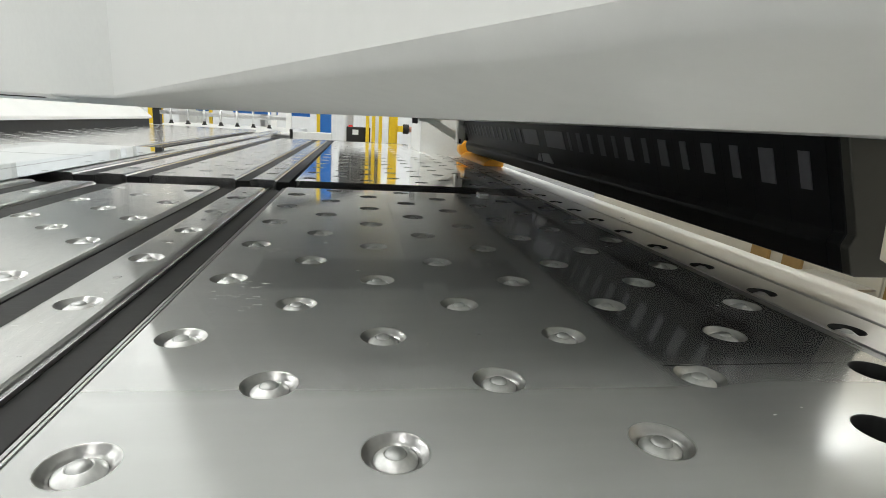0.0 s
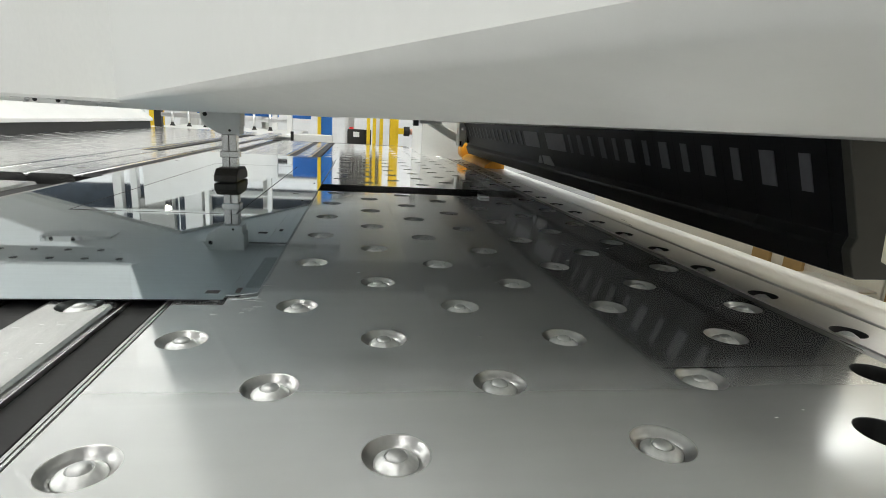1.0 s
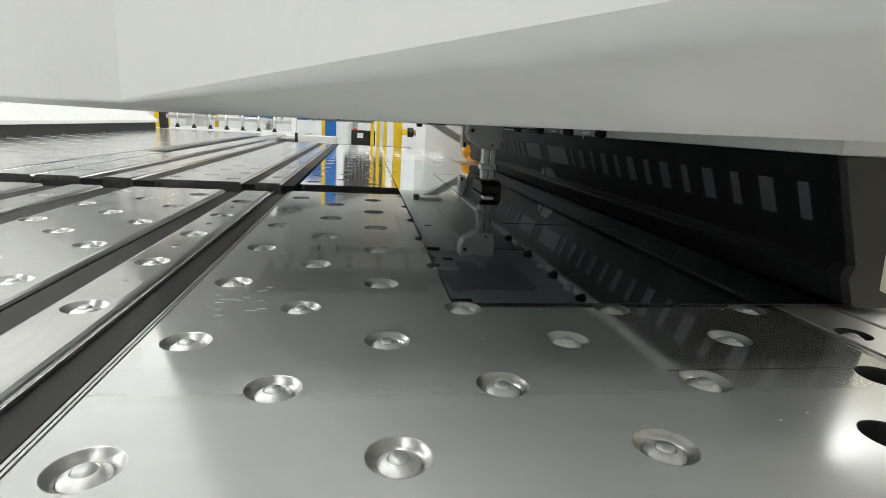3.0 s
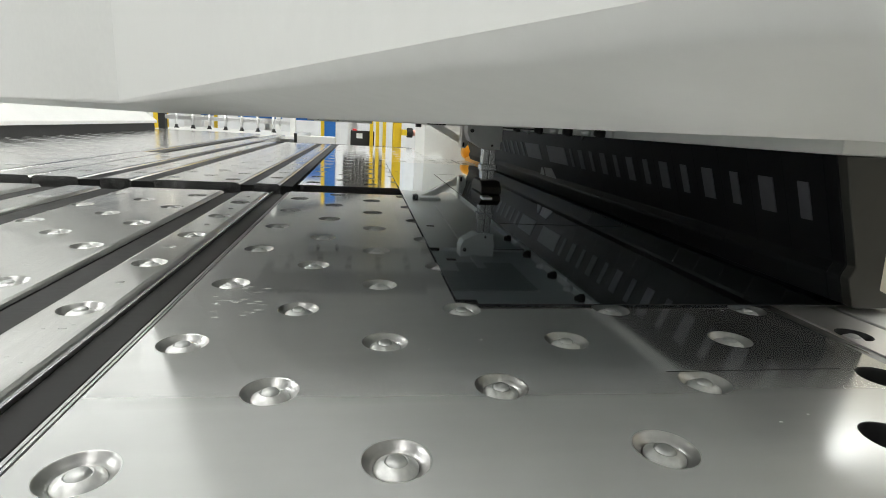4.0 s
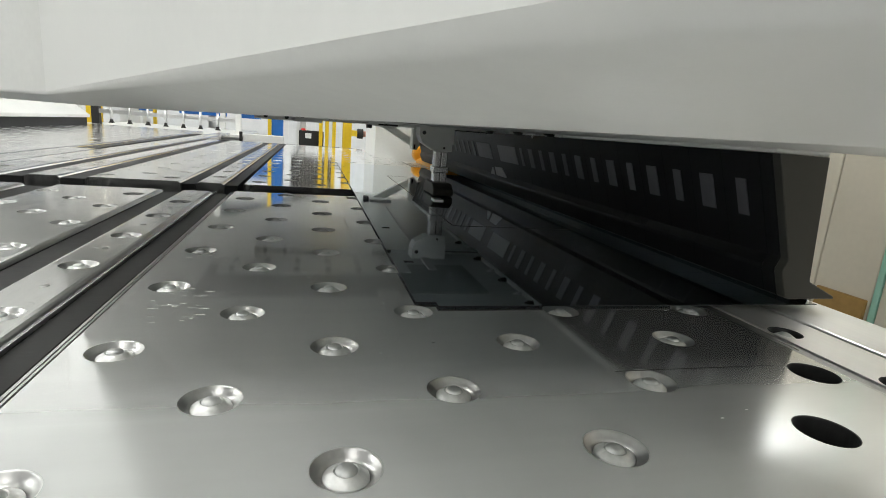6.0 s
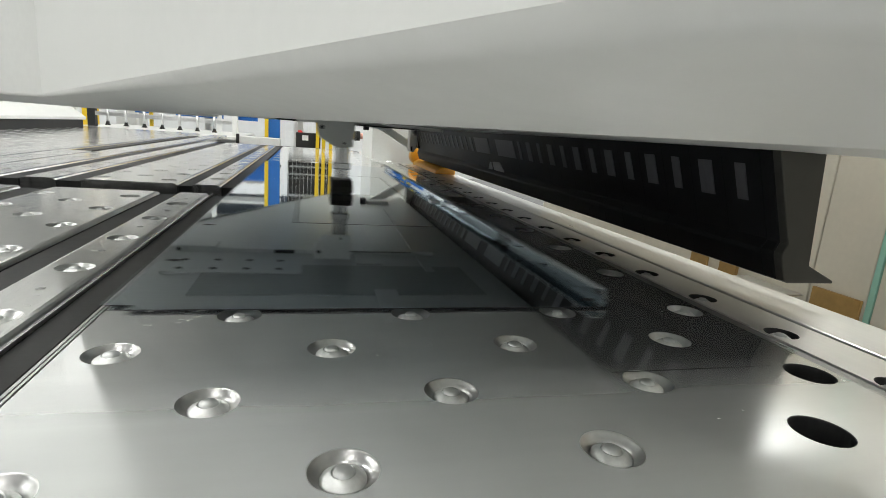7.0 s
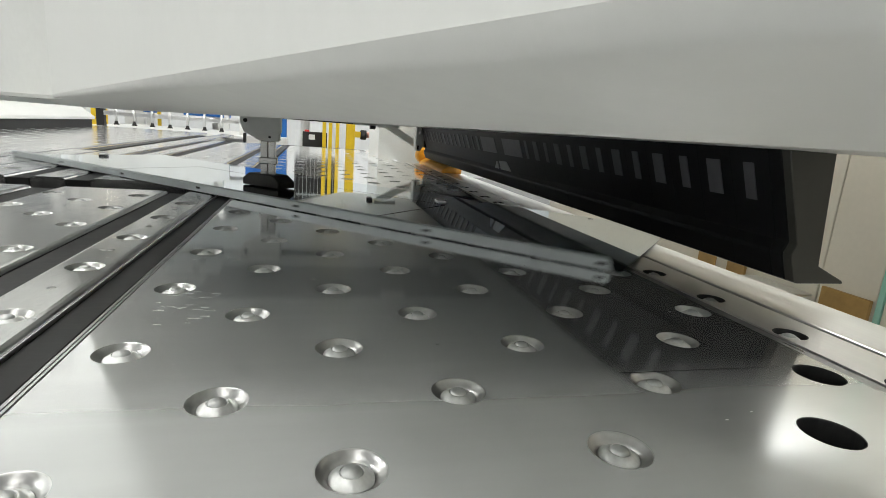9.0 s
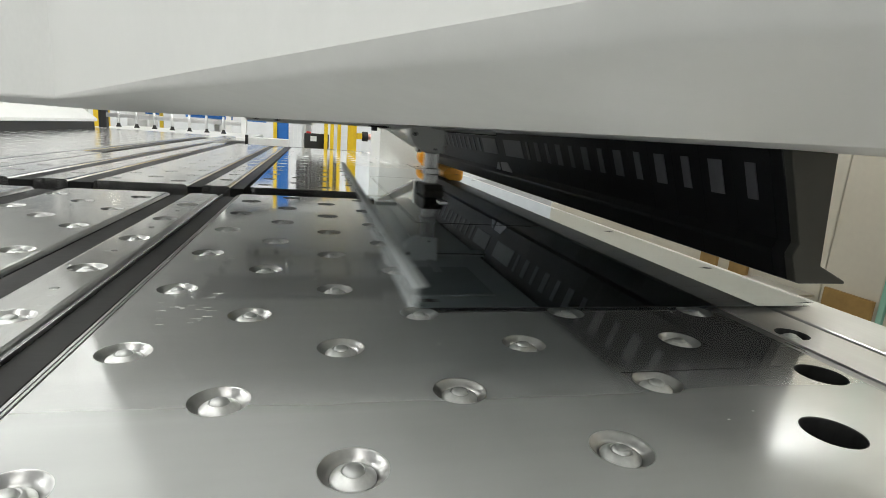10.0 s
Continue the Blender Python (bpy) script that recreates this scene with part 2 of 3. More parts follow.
def plate(bm, xs, x0, x1, ys, y0, y1, dish, holes=(), z=0.0, thick=0.03, lip=0.0, well=None):
    """A plate whose cells, centred on xs and ys, carry dishes where dish(i, j) says so. lip: rounded drop along both long sides."""
    ex = [x0] + [(a + b) / 2 for a, b in zip(xs, xs[1:])] + [x1]
    ey = [y0] + [(a + b) / 2 for a, b in zip(ys, ys[1:])] + [y1]
    big = ((0.0188, 0), (0.0182, -0.0005), (0.0178, -0.0018), (0.0178, -0.03))
    for i, cx in enumerate(xs):
        for j, cy in enumerate(ys):
            a = (ex[i], ex[i + 1], ey[j], ey[j + 1])
            if any(abs(cx - hx) < 0.01 and abs(cy - hy) < 0.01 for hx, hy in holes):
                dish_cell(bm, *a, cx, cy, big, z=z, slot=2)
            elif dish(cx, cy):
                dish_cell(bm, *a, cx, cy, well or DISH, z=z, slot=2 if well else 1)
            else:
                bm.faces.new([bm.verts.new((X, Y, z)) for X, Y in ((a[0], a[2]), (a[1], a[2]), (a[1], a[3]), (a[0], a[3]))])
    steps = [(lip * math.sin(t), -lip * (1 - math.cos(t))) for t in (0, math.pi / 8, math.pi / 4, 3 * math.pi / 8, math.pi / 2)] if lip else [(0, 0)]
    steps.append((steps[-1][0], -thick))
    for X, sx in ((x0, -1), (x1, 1)):
        for (u, v), (u2, v2) in zip(steps, steps[1:]):
            f = bm.faces.new([bm.verts.new(c) for c in ((X + sx * u, y0, z + v), (X + sx * u, y1, z + v), (X + sx * u2, y1, z + v2), (X + sx * u2, y0, z + v2))])
    for Y in (y0, y1):
        for (u, v), (u2, v2) in zip(steps, steps[1:]):
            w = lip if lip else 0
            f = bm.faces.new([bm.verts.new(c) for c in ((x0 - u, Y, z + v), (x1 + u, Y, z + v), (x1 + u2, Y, z + v2), (x0 - u2, Y, z + v2))])
    bmesh.ops.remove_doubles(bm, verts=bm.verts, dist=1e-6)
    bmesh.ops.recalc_face_normals(bm, faces=bm.faces)
    return bm


insert_mesh = mesh_of("ball_unit", lathe(bmesh.new(), ((0.0119, -0.010), (0.0119, -0.0050), (0.0116, -0.0043), (0.0066, -0.0010), (0.0062, -0.0009), (0.0059, -0.0016)), seg=28), CHROME)
ball_mesh = mesh_of("ball", lathe(bmesh.new(), ((0.0060, -0.004), (0.0058, -0.0014), (0.0050, 0.0000), (0.0038, 0.0007), (0.0018, 0.0011), (0, 0.0012)), seg=20), BALL)


def ball_unit(parent, x, y, z=0.0):
    u = new("ball_unit", insert_mesh)
    u.parent, u.location = parent, (x, y, z)
    b = new("ball", ball_mesh)
    b.parent = u


def seq(a, b, s):
    return [a + s * i for i in range(int(round((b - a) / s)) + 1)]


def stagger(cx, cy):
    return (round(cx / PITCH) + round(cy / PITCH)) % 2 == 0


Y_NEAR, Y_GAP0, Y_GAP1, Y_FAR = -0.40, 1.005, 1.135, 3.35
HOLES = ((0.375, 0.075), (0.30, 0.0), (0.375, -0.075), (0.30, -0.15))
table = thing("work_table", "brushed steel ball transfer table of the bending machine", "work table")
xs, ys = seq(-0.15, 0.375, PITCH), seq(-0.375, 0.975, PITCH)
part("main_plate", plate(bmesh.new(), xs, -0.182, 0.400, ys, Y_NEAR, Y_GAP0, stagger, HOLES), STEEL, table, "brushed steel plate with pressed dishes")
for x in xs:
    for y in ys:
        if stagger(x, y) and not any(abs(x - a) < 0.01 and abs(y - b) < 0.01 for a, b in HOLES):
            ball_unit(table, x, y)
bm = bmesh.new()
for hx, hy in HOLES:
    lathe(bm, ((0.0178, -0.024), (0.011, -0.020), (0.006, -0.016), (0, -0.015)), hx, hy, 0)
part("well_bottom", bm, BELT, table)


def side_plate(x0, x1, y0, y1, cols, name="side_plate"):
    ys = seq(math.ceil((y0 + 0.03) / PITCH) * PITCH, math.floor((y1 - 0.03) / PITCH) * PITCH, PITCH)
    k = {c: n for n, c in enumerate(cols)}

    def dish(cx, cy):
        return (k[cx] + round(cy / PITCH) + (len(cols) == 1)) % 2 == 0
    part(name, plate(bmesh.new(), cols, x0 + 0.008, x1 - 0.008, ys, y0, y1, dish, lip=0.008), STEEL_RAIL, table)
    for x in cols:
        for y in ys:
            if dish(x, y):
                ball_unit(table, x, y)


# near section, beside the main plate
side_plate(-0.288, -0.226, Y_NEAR, Y_GAP0 - 0.02, [-0.2545], "rail")
side_plate(-0.522, -0.322, Y_NEAR, Y_GAP0 - 0.02, [-0.500, -0.427, -0.354])
side_plate(-0.642, -0.573, Y_NEAR, Y_GAP0 - 0.02, [-0.607], "rail")
side_plate(-0.98, -0.69, Y_NEAR, Y_GAP0 - 0.02, [-0.947, -0.872, -0.797, -0.722])
side_plate(-1.75, -1.0, Y_NEAR, Y_GAP0 - 0.02, [-1.70 + 0.075 * i for i in range(9)])
SLOTS = ((-0.2235, -0.1945), (-0.320, -0.2895), (-0.571, -0.525), (-0.688, -0.645))
for a, b in SLOTS:
    part("slot_rail", bbox(a, b, Y_NEAR, Y_GAP0 - 0.02, -0.05, -0.005, bevel=0.0008), BELT, table, "dark anthracite guide rail")
for a, b in ((-0.1868, -0.1850), (-0.1902, -0.1878), (-0.2222, -0.2208)):
    part("slot_edge", bbox(a, b, Y_NEAR, Y_GAP0 - 0.005, -0.03, -0.0015), ALU, table, "thin bright steel edge strip")
for y in (0.30, 0.45, 0.60, 0.75, 0.90):
    part("screw_hole", lathe(bmesh.new(), ((0.0, 0.0001), (0.0016, 0.0001), (0.0036, 0.0003), (0.0042, 0.0)), -0.2545, y, 0.0001, 14), PRESSED, table)
# far section
xs2, ys2 = seq(-0.15, 0.375, PITCH), seq(1.2, 3.3, PITCH)
part("far_plate", plate(bmesh.new(), xs2, -0.180, 0.400, ys2, Y_GAP1, Y_FAR, stagger), STEEL, table)
for x in xs2:
    for y in ys2:
        if stagger(x, y):
            ball_unit(table, x, y)
side_plate(-0.288, -0.226, Y_GAP1, Y_FAR, [-0.2545], "rail")
side_plate(-0.522, -0.322, Y_GAP1, Y_FAR, [-0.500, -0.427, -0.354])
side_plate(-0.642, -0.573, Y_GAP1, Y_FAR, [-0.607], "rail")
side_plate(-0.79, -0.69, Y_GAP1, 4.6, [-0.74])
side_plate(-0.895, -0.795, Y_GAP1, 2.0, [-0.845])
side_plate(-1.75, -0.90, Y_GAP1, 4.6, [-1.70 + 0.075 * i for i in range(11)])
part("slot_rail", bbox(-0.888, -0.798, 2.02, 4.6, -0.055, -0.022, bevel=0.001), BELT, table)
for a, b in SLOTS:
    part("slot_rail", bbox(a, b, Y_GAP1, Y_FAR, -0.05, -0.005, bevel=0.0008), BELT, table)
part("tray", bbox(-1.8, 0.40, Y_NEAR, 4.7, -0.12, -0.06), DARK, table, "black tray under the plates")
part("base", bbox(-1.7, 0.40, Y_NEAR + 0.05, 3.3, FLOOR_Z, -0.12), PAINT, table, "light grey painted table base")

part("edge_clip", bbox(0.262, 0.285, Y_GAP0 - 0.030, Y_GAP0 + 0.006, 0.0005, 0.006, bevel=0.001), ALU, table, "small bright edge clip")

rng = random.Random(4)
bm = bmesh.new()
for k in range(46):
    cx, cy = -0.16 + 0.05 * rng.random(), rng.choice((0.20, 0.235, 0.27, 0.40)) + 0.025 * rng.random()
    w, d = 0.002 + 0.007 * rng.random(), 0.0002 + 0.0003 * rng.random()
    box(bm, cx, cx + w, cy, cy + d, 0.00002, 0.00012)
for k in range(30):
    cx, cy = -0.1 + 0.45 * rng.random(), -0.05 + 0.8 * rng.random()
    w = 0.0012 + 0.003 * rng.random()
    box(bm, cx, cx + w, cy, cy + w * 0.4, 0.00002, 0.0001)
for k in range(150):
    cx, cy = rng.choice((-0.278, -0.262, -0.246, -0.44, -0.38)) + 0.018 * rng.random(), 0.08 + 0.85 * rng.random()
    w, d = 0.001 + 0.005 * rng.random(), 0.0002 + 0.0008 * rng.random()
    box(bm, cx, cx + w, cy, cy + d, 0.00002, 0.0001)
part("score_line", bbox(0.205, 0.352, 0.0905, 0.0915, 0.00002, 0.0001), BELT, table, "fine dark scored line")
tagged(part("scratch", bm, CHROME, table, "fine bright scratches"), kind="stuff")

# ---- bed of the bending line ----
bed = thing("bending_bed", "bright steel lower bed along the bending line", "machine bed")
ys3 = [0.160 + 0.11 * k for k in range(-4, 20)]
WELL = ((0.0155, 0.0), (0.0150, -0.0004), (0.0147, -0.0014), (0.0147, -0.012), (0.0100, -0.012))
part("bed_plate", plate(bmesh.new(), [0.4355], 0.4190, 0.4800, ys3, Y_NEAR, 2.4, lambda a, b: True, z=-0.001, well=WELL), BED, bed)
for y in ys3:
    ball_unit(bed, 0.4355, y, -0.002)
part("bed_strip", bbox(0.4880, 0.574, Y_NEAR, 2.45, -0.03, -0.001, bevel=0.0015), BED, bed, "bright ground steel strip")
part("gutter", bbox(0.4802, 0.4878, Y_NEAR, 2.4, -0.03, -0.010), DARK, bed)
part("seam", bbox(0.4005, 0.4187, Y_NEAR, 2.4, -0.03, -0.0025, bevel=0.0006), SEAM, bed, "dull grey steel strip")
part("bed_body", bbox(0.4045, 0.57, Y_NEAR, 2.45, FLOOR_Z, -0.032), PAINT, bed)

# ---- blankholder ----
Y0T, SEGN, SEGP = 0.215, 36, 0.0560
FACE_TOP, FACE_LOW = (0.441, 0.1555), (0.4815, 0.044)
PROFILE = ((0.487, 0.002), (0.492, 0.0), (0.556, 0.0), (0.555, 0.003), (0.517, 0.020), (0.505, 0.1555), FACE_TOP, FACE_LOW, (0.4765, 0.033), (0.4770, 0.028))
holder = thing("blankholder", "black segmented blankholder tool under a grey beam", "press tool")
seg_mesh = mesh_of("tool_segment", extrude(bmesh.new(), PROFILE, "y", 0.00005, SEGP - 0.00005, 0.0002, 1), BLACK)


def inset(y0, y1, z0=0.084, z1=0.125):
    """A thin plate on the sloping tool face."""
    def fx(z):
        (xt, zt), (xl, zl) = FACE_TOP, FACE_LOW
        return xt + (zt - z) / (zt - zl) * (xl - xt)
    return extrude(bmesh.new(), ((fx(z1) - 0.0015, z1), (fx(z1) + 0.002, z1), (fx(z0) + 0.002, z0), (fx(z0) - 0.0015, z0)), "y", y0, y1)


ins_mesh = mesh_of("insert", inset(0.0205, 0.0355), INSERT)
ins_wide = mesh_of("insert", inset(0.0165, 0.0395), INSERT)
for k in range(SEGN):
    s = new("tool_segment", seg_mesh)
    s.parent, s.location = holder, (0, 0.2437 + k * SEGP, 0)
    if k in (13, 14, 15, 16, 17, 18):
        continue
    i = new("insert", ins_wide if k % 2 else ins_mesh)
    i.parent = s
for a, b in ((0.980, 1.108), (1.170, 1.298)):
    part("inspection_plate", inset(a, b), PLATE_GREY, holder, "grey rectangular plate")
BELL = ((1.078, 0.028), (1.094, 0.028), (1.094, 0.022), (1.172, 0.024), (1.168, 0.064), (1.112, 0.066))
BELL_SIDE = ((1.186, 0.032), (1.228, 0.034), (1.192, 0.062), (1.184, 0.062))
for outline in (BELL, BELL_SIDE):
    bell = bmesh.new()
    extrude(bell, outline, "x", 0.0, 0.003)
    for v in bell.verts:
        v.co.x += FACE_LOW[0] - 0.0022 - (v.co.z - FACE_LOW[1]) * (FACE_LOW[0] - FACE_TOP[0]) / (FACE_TOP[1] - FACE_LOW[1])
    part("bell_plate", bell, BELL_GREY, holder, "grey flared plate")
part("end_block", extrude(bmesh.new(), PROFILE, "y", Y0T + 0.012, 0.2435, 0.001, 1), BLACK, holder)
part("end_plate", extrude(bmesh.new(), PROFILE, "y", Y0T, Y0T + 0.0115, 0.001, 1), TOOL_END, holder, "oily dark grey end plate")
part("holder_bar", bbox(0.437, 0.507, Y0T + 0.002, 2.3, 0.156, 0.9, bevel=0.002), PAINT, holder, "light grey painted holder bar")

# fittings on the holder bar, seen while it is lowered
fit_bar = part("fitting_bracket", bbox(0.4325, 0.4368, 0.70, 1.85, 0.1565, 0.186, bevel=0.0008), PAINT, holder, "light grey fitting bracket")
for fy, fr, m in ((0.735, 0.011, "d"), (0.80, 0.009, "c"), (0.90, 0.013, "d"), (0.985, 0.010, "c"), (1.10, 0.014, "d"), (1.20, 0.011, "c"), (1.30, 0.013, "d"), (1.55, 0.010, "c")):
    part("fitting", lathe(bmesh.new(), ((0, -0.018), (fr * 0.5, -0.018), (fr * 0.6, -0.012), (fr * 0.8, -0.010), (fr * 0.8, 0.0), (0, 0.0)), 0.4320, fy, 0.1630, 14, axis="x"), CHROME if m == "c" else RUBBER, fit_bar)
for fy in (0.84, 1.22):
    part("screw_head", lathe(bmesh.new(), ((0, -0.007), (0.0015, -0.007), (0.002, 0.0)), 0.4345, fy, 0.1565, 12), CHROME, fit_bar)

# ---- bending blade ----
blade = thing("bending_unit", "grey bending blade unit with an amber band", "bending machine")
part("lower_bar", extrude(bmesh.new(), ((0.600, -0.03), (0.616, 0.043), (0.72, 0.043), (0.72, -0.35), (0.60, -0.35)), "y", 0.05, 2.4, 0.002, 1), PAINT_GREY, blade, "grey lower bar")
part("amber_band", extrude(bmesh.new(), ((0.612, 0.0435), (0.660, 0.094), (0.715, 0.094), (0.715, 0.0435)), "y", 0.05, 2.4, 0.003, 2), ORANGE, blade, "amber painted band")
part("upper_bar", extrude(bmesh.new(), ((0.664, 0.0945), (0.690, 0.2), (0.71, 0.2), (0.71, 0.0945)), "y", 0.05, 2.4), PAINT, blade)
part("toe", extrude(bmesh.new(), ((0.580, -0.012), (0.599, -0.040), (0.599, -0.006), (0.584, -0.004)), "y", 0.05, 2.4), ALU, blade)

# ---- overhead beam ----
ZT = 1.58
beam = thing("machine_beam", "light grey painted machine beam over the table", "machine beam")
# rows of the cover's lower rim from the far arm over the corner to the near end:
# front edge, outer rim edge, inner rim edge, each falling from front to rim
FRONT = [(-1.758, 2.075, 0.171), (-0.515, 0.965, 0.1735), (0.0955, -0.3045, 0.1846)]
RIM_OUT = [(-1.70, 2.19, 0.158), (-0.497, 1.112, 0.1590), (0.173, -0.300, 0.1720)]
RIM_IN = [(-1.715, 2.25, 0.159), (-0.405, 1.122, 0.1605), (0.230, -0.298, 0.1738)]
CAVITY = 0.1752
REAR = [(-1.72, 2.32), (-0.50, 1.27), (0.11, 2.45), (0.431, 2.40), (0.431, 0.262), (0.578, 0.155), (0.548, 0.07)]
REAR_Z = (0.164, 0.166, 0.1750, 0.1750, 0.1750, 0.1750, 0.1750)


def casing():
    """A tall cover: upright front, a lower edge rounded into a falling underside, a flat rim and a hollow behind it."""
    bm = bmesh.new()
    n1, n2 = Vector((-0.67, -0.74, 0)).normalized(), Vector((-0.897, -0.442, 0)).normalized()
    R = 0.0062
    rows = []
    for p, q, r, n in zip(FRONT, RIM_OUT, RIM_IN, (n1, (n1 + n2) / (1 + n1.dot(n2)), n2)):
        p, q, r = Vector(p), Vector(q), Vector(r)
        slope = (q - p).normalized()
        row = [bm.verts.new((p.x, p.y, ZT))]
        for k in range(11):
            u = k / 10
            start, end = p + Vector((0, 0, R)), p + slope * R
            row.append(bm.verts.new(start * (1 - u) ** 2 + p * 2 * u * (1 - u) + end * u * u))
        row += [bm.verts.new(q), bm.verts.new(r), bm.verts.new((r.x, r.y, CAVITY))]
        rows.append(row)
    for a, b in zip(rows, rows[1:]):
        for k in range(len(a) - 1):
            bm.faces.new((a[k], a[k + 1], b[k + 1], b[k])).smooth = 0 < k < 12
    wall = 0.004
    rear = [bm.verts.new((x, y, z)) for (x, y), z in zip(REAR, REAR_Z)]
    lift = [bm.verts.new((x, y, ZT)) for x, y in REAR]
    inner = [bm.verts.new((x - wall, y - (0.02 if k == 2 else 0), z)) for k, ((x, y), z) in enumerate(zip(REAR, REAR_Z))]
    roof = [bm.verts.new((v.co.x, v.co.y, CAVITY)) for v in inner]
    for k in range(6):
        bm.faces.new((rear[k], rear[k + 1], lift[k + 1], lift[k]))
        bm.faces.new((rear[k], inner[k], inner[k + 1], rear[k + 1]))
        bm.faces.new((inner[k], roof[k], roof[k + 1], inner[k + 1]))
    a, b, c = (r[-1] for r in rows)
    for f in ((a, b, roof[1], roof[0]), (b, roof[2], roof[1]), (b, roof[3], roof[2]), (b, roof[4], roof[3]), (b, c, roof[4]), (c, roof[5], roof[4]), (c, roof[6], roof[5])):
        bm.faces.new(f)
    bm.faces.new((*[r[0] for r in rows], *lift[::-1]))
    bm.faces.new((*rows[0], roof[0], inner[0], rear[0], lift[0]))
    bm.faces.new((*rows[2], roof[6], inner[6], rear[6], lift[6]))
    bmesh.ops.recalc_face_normals(bm, faces=bm.faces)
    return bm


part("casing", casing(), PAINT, beam)
# what the hollow of the beam holds
part("cross_rail", bbox(-0.24, 0.36, 0.80, 1.03, 0.1730, 0.1758, bevel=0.001), PAINT_RAIL, beam, "grey cross rail under the beam")
part("stop_bracket", bbox(0.118, 0.166, 0.66, 0.83, 0.1712, 0.1729, bevel=0.0006), PAINT_WHITE, beam, "pale bracket under the beam")
part("side_strip", bbox(0.10, 0.165, 1.05, 2.30, 0.1725, 0.1758, bevel=0.001), PAINT_WHITE, beam)
part("diagonal_bar", extrude(bmesh.new(), ((0.262, 0.98), (0.285, 0.98), (0.305, 2.0), (0.290, 2.0)), "z", 0.1720, 0.1758, 0.001, 1), PAINT_WHITE, beam)

# ---- sheet ----
XF, XB, YH = 0.19, -0.285, 0.887
sheet = thing("metal_sheet", "mirror-bright thin steel sheet sliding on the table", "metal sheet")
notch = 0.02
outl = [(XB + notch, -YH), (XF, -YH), (XF, YH), (XB + notch, YH), (XB + notch, YH - 0.012), (XB, YH - 0.012), (XB, -YH + 0.012), (XB + notch, -YH + 0.012)]
panel_sheet = part("panel", extrude(bmesh.new(), outl, "z", 0.0, 0.001), SHEET, sheet)
panel_sheet.data.materials.append(CUT_EDGE)
for p in panel_sheet.data.polygons:
    p.material_index = 0 if abs(p.normal.z) > 0.5 else 1
flange = part("flange", extrude(bmesh.new(), [(0.0001, -YH + 0.012), (0.015, -YH + 0.016), (0.015, YH - 0.016), (0.0001, YH - 0.012)], "z", 0.0, 0.001), FLANGE, sheet, "folded edge strip")
flange.data.materials.append(SHEET)
for p in flange.data.polygons:
    p.material_index = 1 if p.normal.z > 0.5 else 0
flange.location = (XF, 0, 0)
lip = part("return_lip", extrude(bmesh.new(), [(0.0001, -YH + 0.016), (0.011, -YH + 0.022), (0.011, YH - 0.022), (0.0001, YH - 0.016)], "z", 0.0, 0.001), FLANGE, flange, "narrow folded lip")
lip.data.materials.append(SHEET)
for p in lip.data.polygons:
    p.material_index = 1 if p.normal.z > 0.5 else 0
lip.location = (0.015, 0, 0)
for a, b, c, d in ((-0.141, -0.139, -0.46, 0.42), (0.109, 0.111, -0.46, 0.42), (-0.141, 0.111, -0.4625, -0.4595), (-0.141, 0.111, 0.4195, 0.4225)):
    part("slit", bbox(a, b, c, d, 0.0004, 0.00112), DARK, sheet, "narrow dark cut line")
for hx, hy in ((0.176, -0.865), (0.176, -0.60), (0.176, -0.2), (0.176, 0.25), (0.176, 0.62), (0.176, 0.865), (-0.265, -0.72), (-0.265, -0.50), (-0.265, 0.45), (-0.265, 0.72)):
    part("punched_hole", bbox(hx - 0.006, hx + 0.006, hy - 0.0045, hy + 0.0045, 0.0004, 0.00112), DARK, sheet)
for fy in (-0.86, -0.58, -0.29, 0.0, 0.29, 0.58, 0.86):
    part("slot_hole", bbox(0.006, 0.0105, fy - 0.007, fy + 0.007, -0.0002, 0.0012), DARK, flange)

# ---- manipulator ----
arm = thing("manipulator", "light grey sheet manipulator with a black rotating pad", "manipulator")
HEAD = ((-0.062, 0.176), (-0.062, 0.150), (-0.054, 0.132), (-0.020, 0.113), (0.026, 0.113), (0.026, 0.132), (0.029, 0.132), (0.029, 0.176))
head = part("head", extrude(bmesh.new(), HEAD, "y", -0.02, 0.03, 0.0015, 2), PAINT, arm, "light grey painted head plate")
for hx, hz, hr in ((-0.050, 0.157, 0.005), (0.004, 0.122, 0.003)):
    part("bolt_hole", lathe(bmesh.new(), ((0.0, -0.0208), (hr, -0.0208), (hr, -0.0195)), hx, 0, hz, 14, axis="y"), DARK, head)
part("post", bbox(-0.017, -0.0005, -0.015, 0.015, 0.030, 0.113, bevel=0.002), POST, arm, "dark polished steel post")
part("post", bbox(0.0005, 0.017, -0.015, 0.015, 0.030, 0.113, bevel=0.002), POST, arm, "dark polished steel post")
part("collar", bbox(-0.021, 0.021, -0.018, 0.018, 0.058, 0.074, bevel=0.002), POST, arm)
carriage = part("carriage", bbox(-0.46, -0.30, 0.032, 0.095, 0.160, 0.176, bevel=0.001), PAINT, arm)
for hx, hr, m in ((-0.45, 0.006, ALU), (-0.434, 0.005, DARK), (-0.385, 0.005, DARK), (-0.370, 0.006, ALU)):
    part("bolt", lathe(bmesh.new(), ((0.0, 0.0308), (hr, 0.0308), (hr, 0.0325)), hx, 0, 0.168, 14, axis="y"), m, carriage)
slide = part("slide_plate", bbox(-0.52, -0.09, -0.17, -0.03, 0.170, 0.177, bevel=0.001), PAINT, arm, "light grey slide plate with bolt holes")
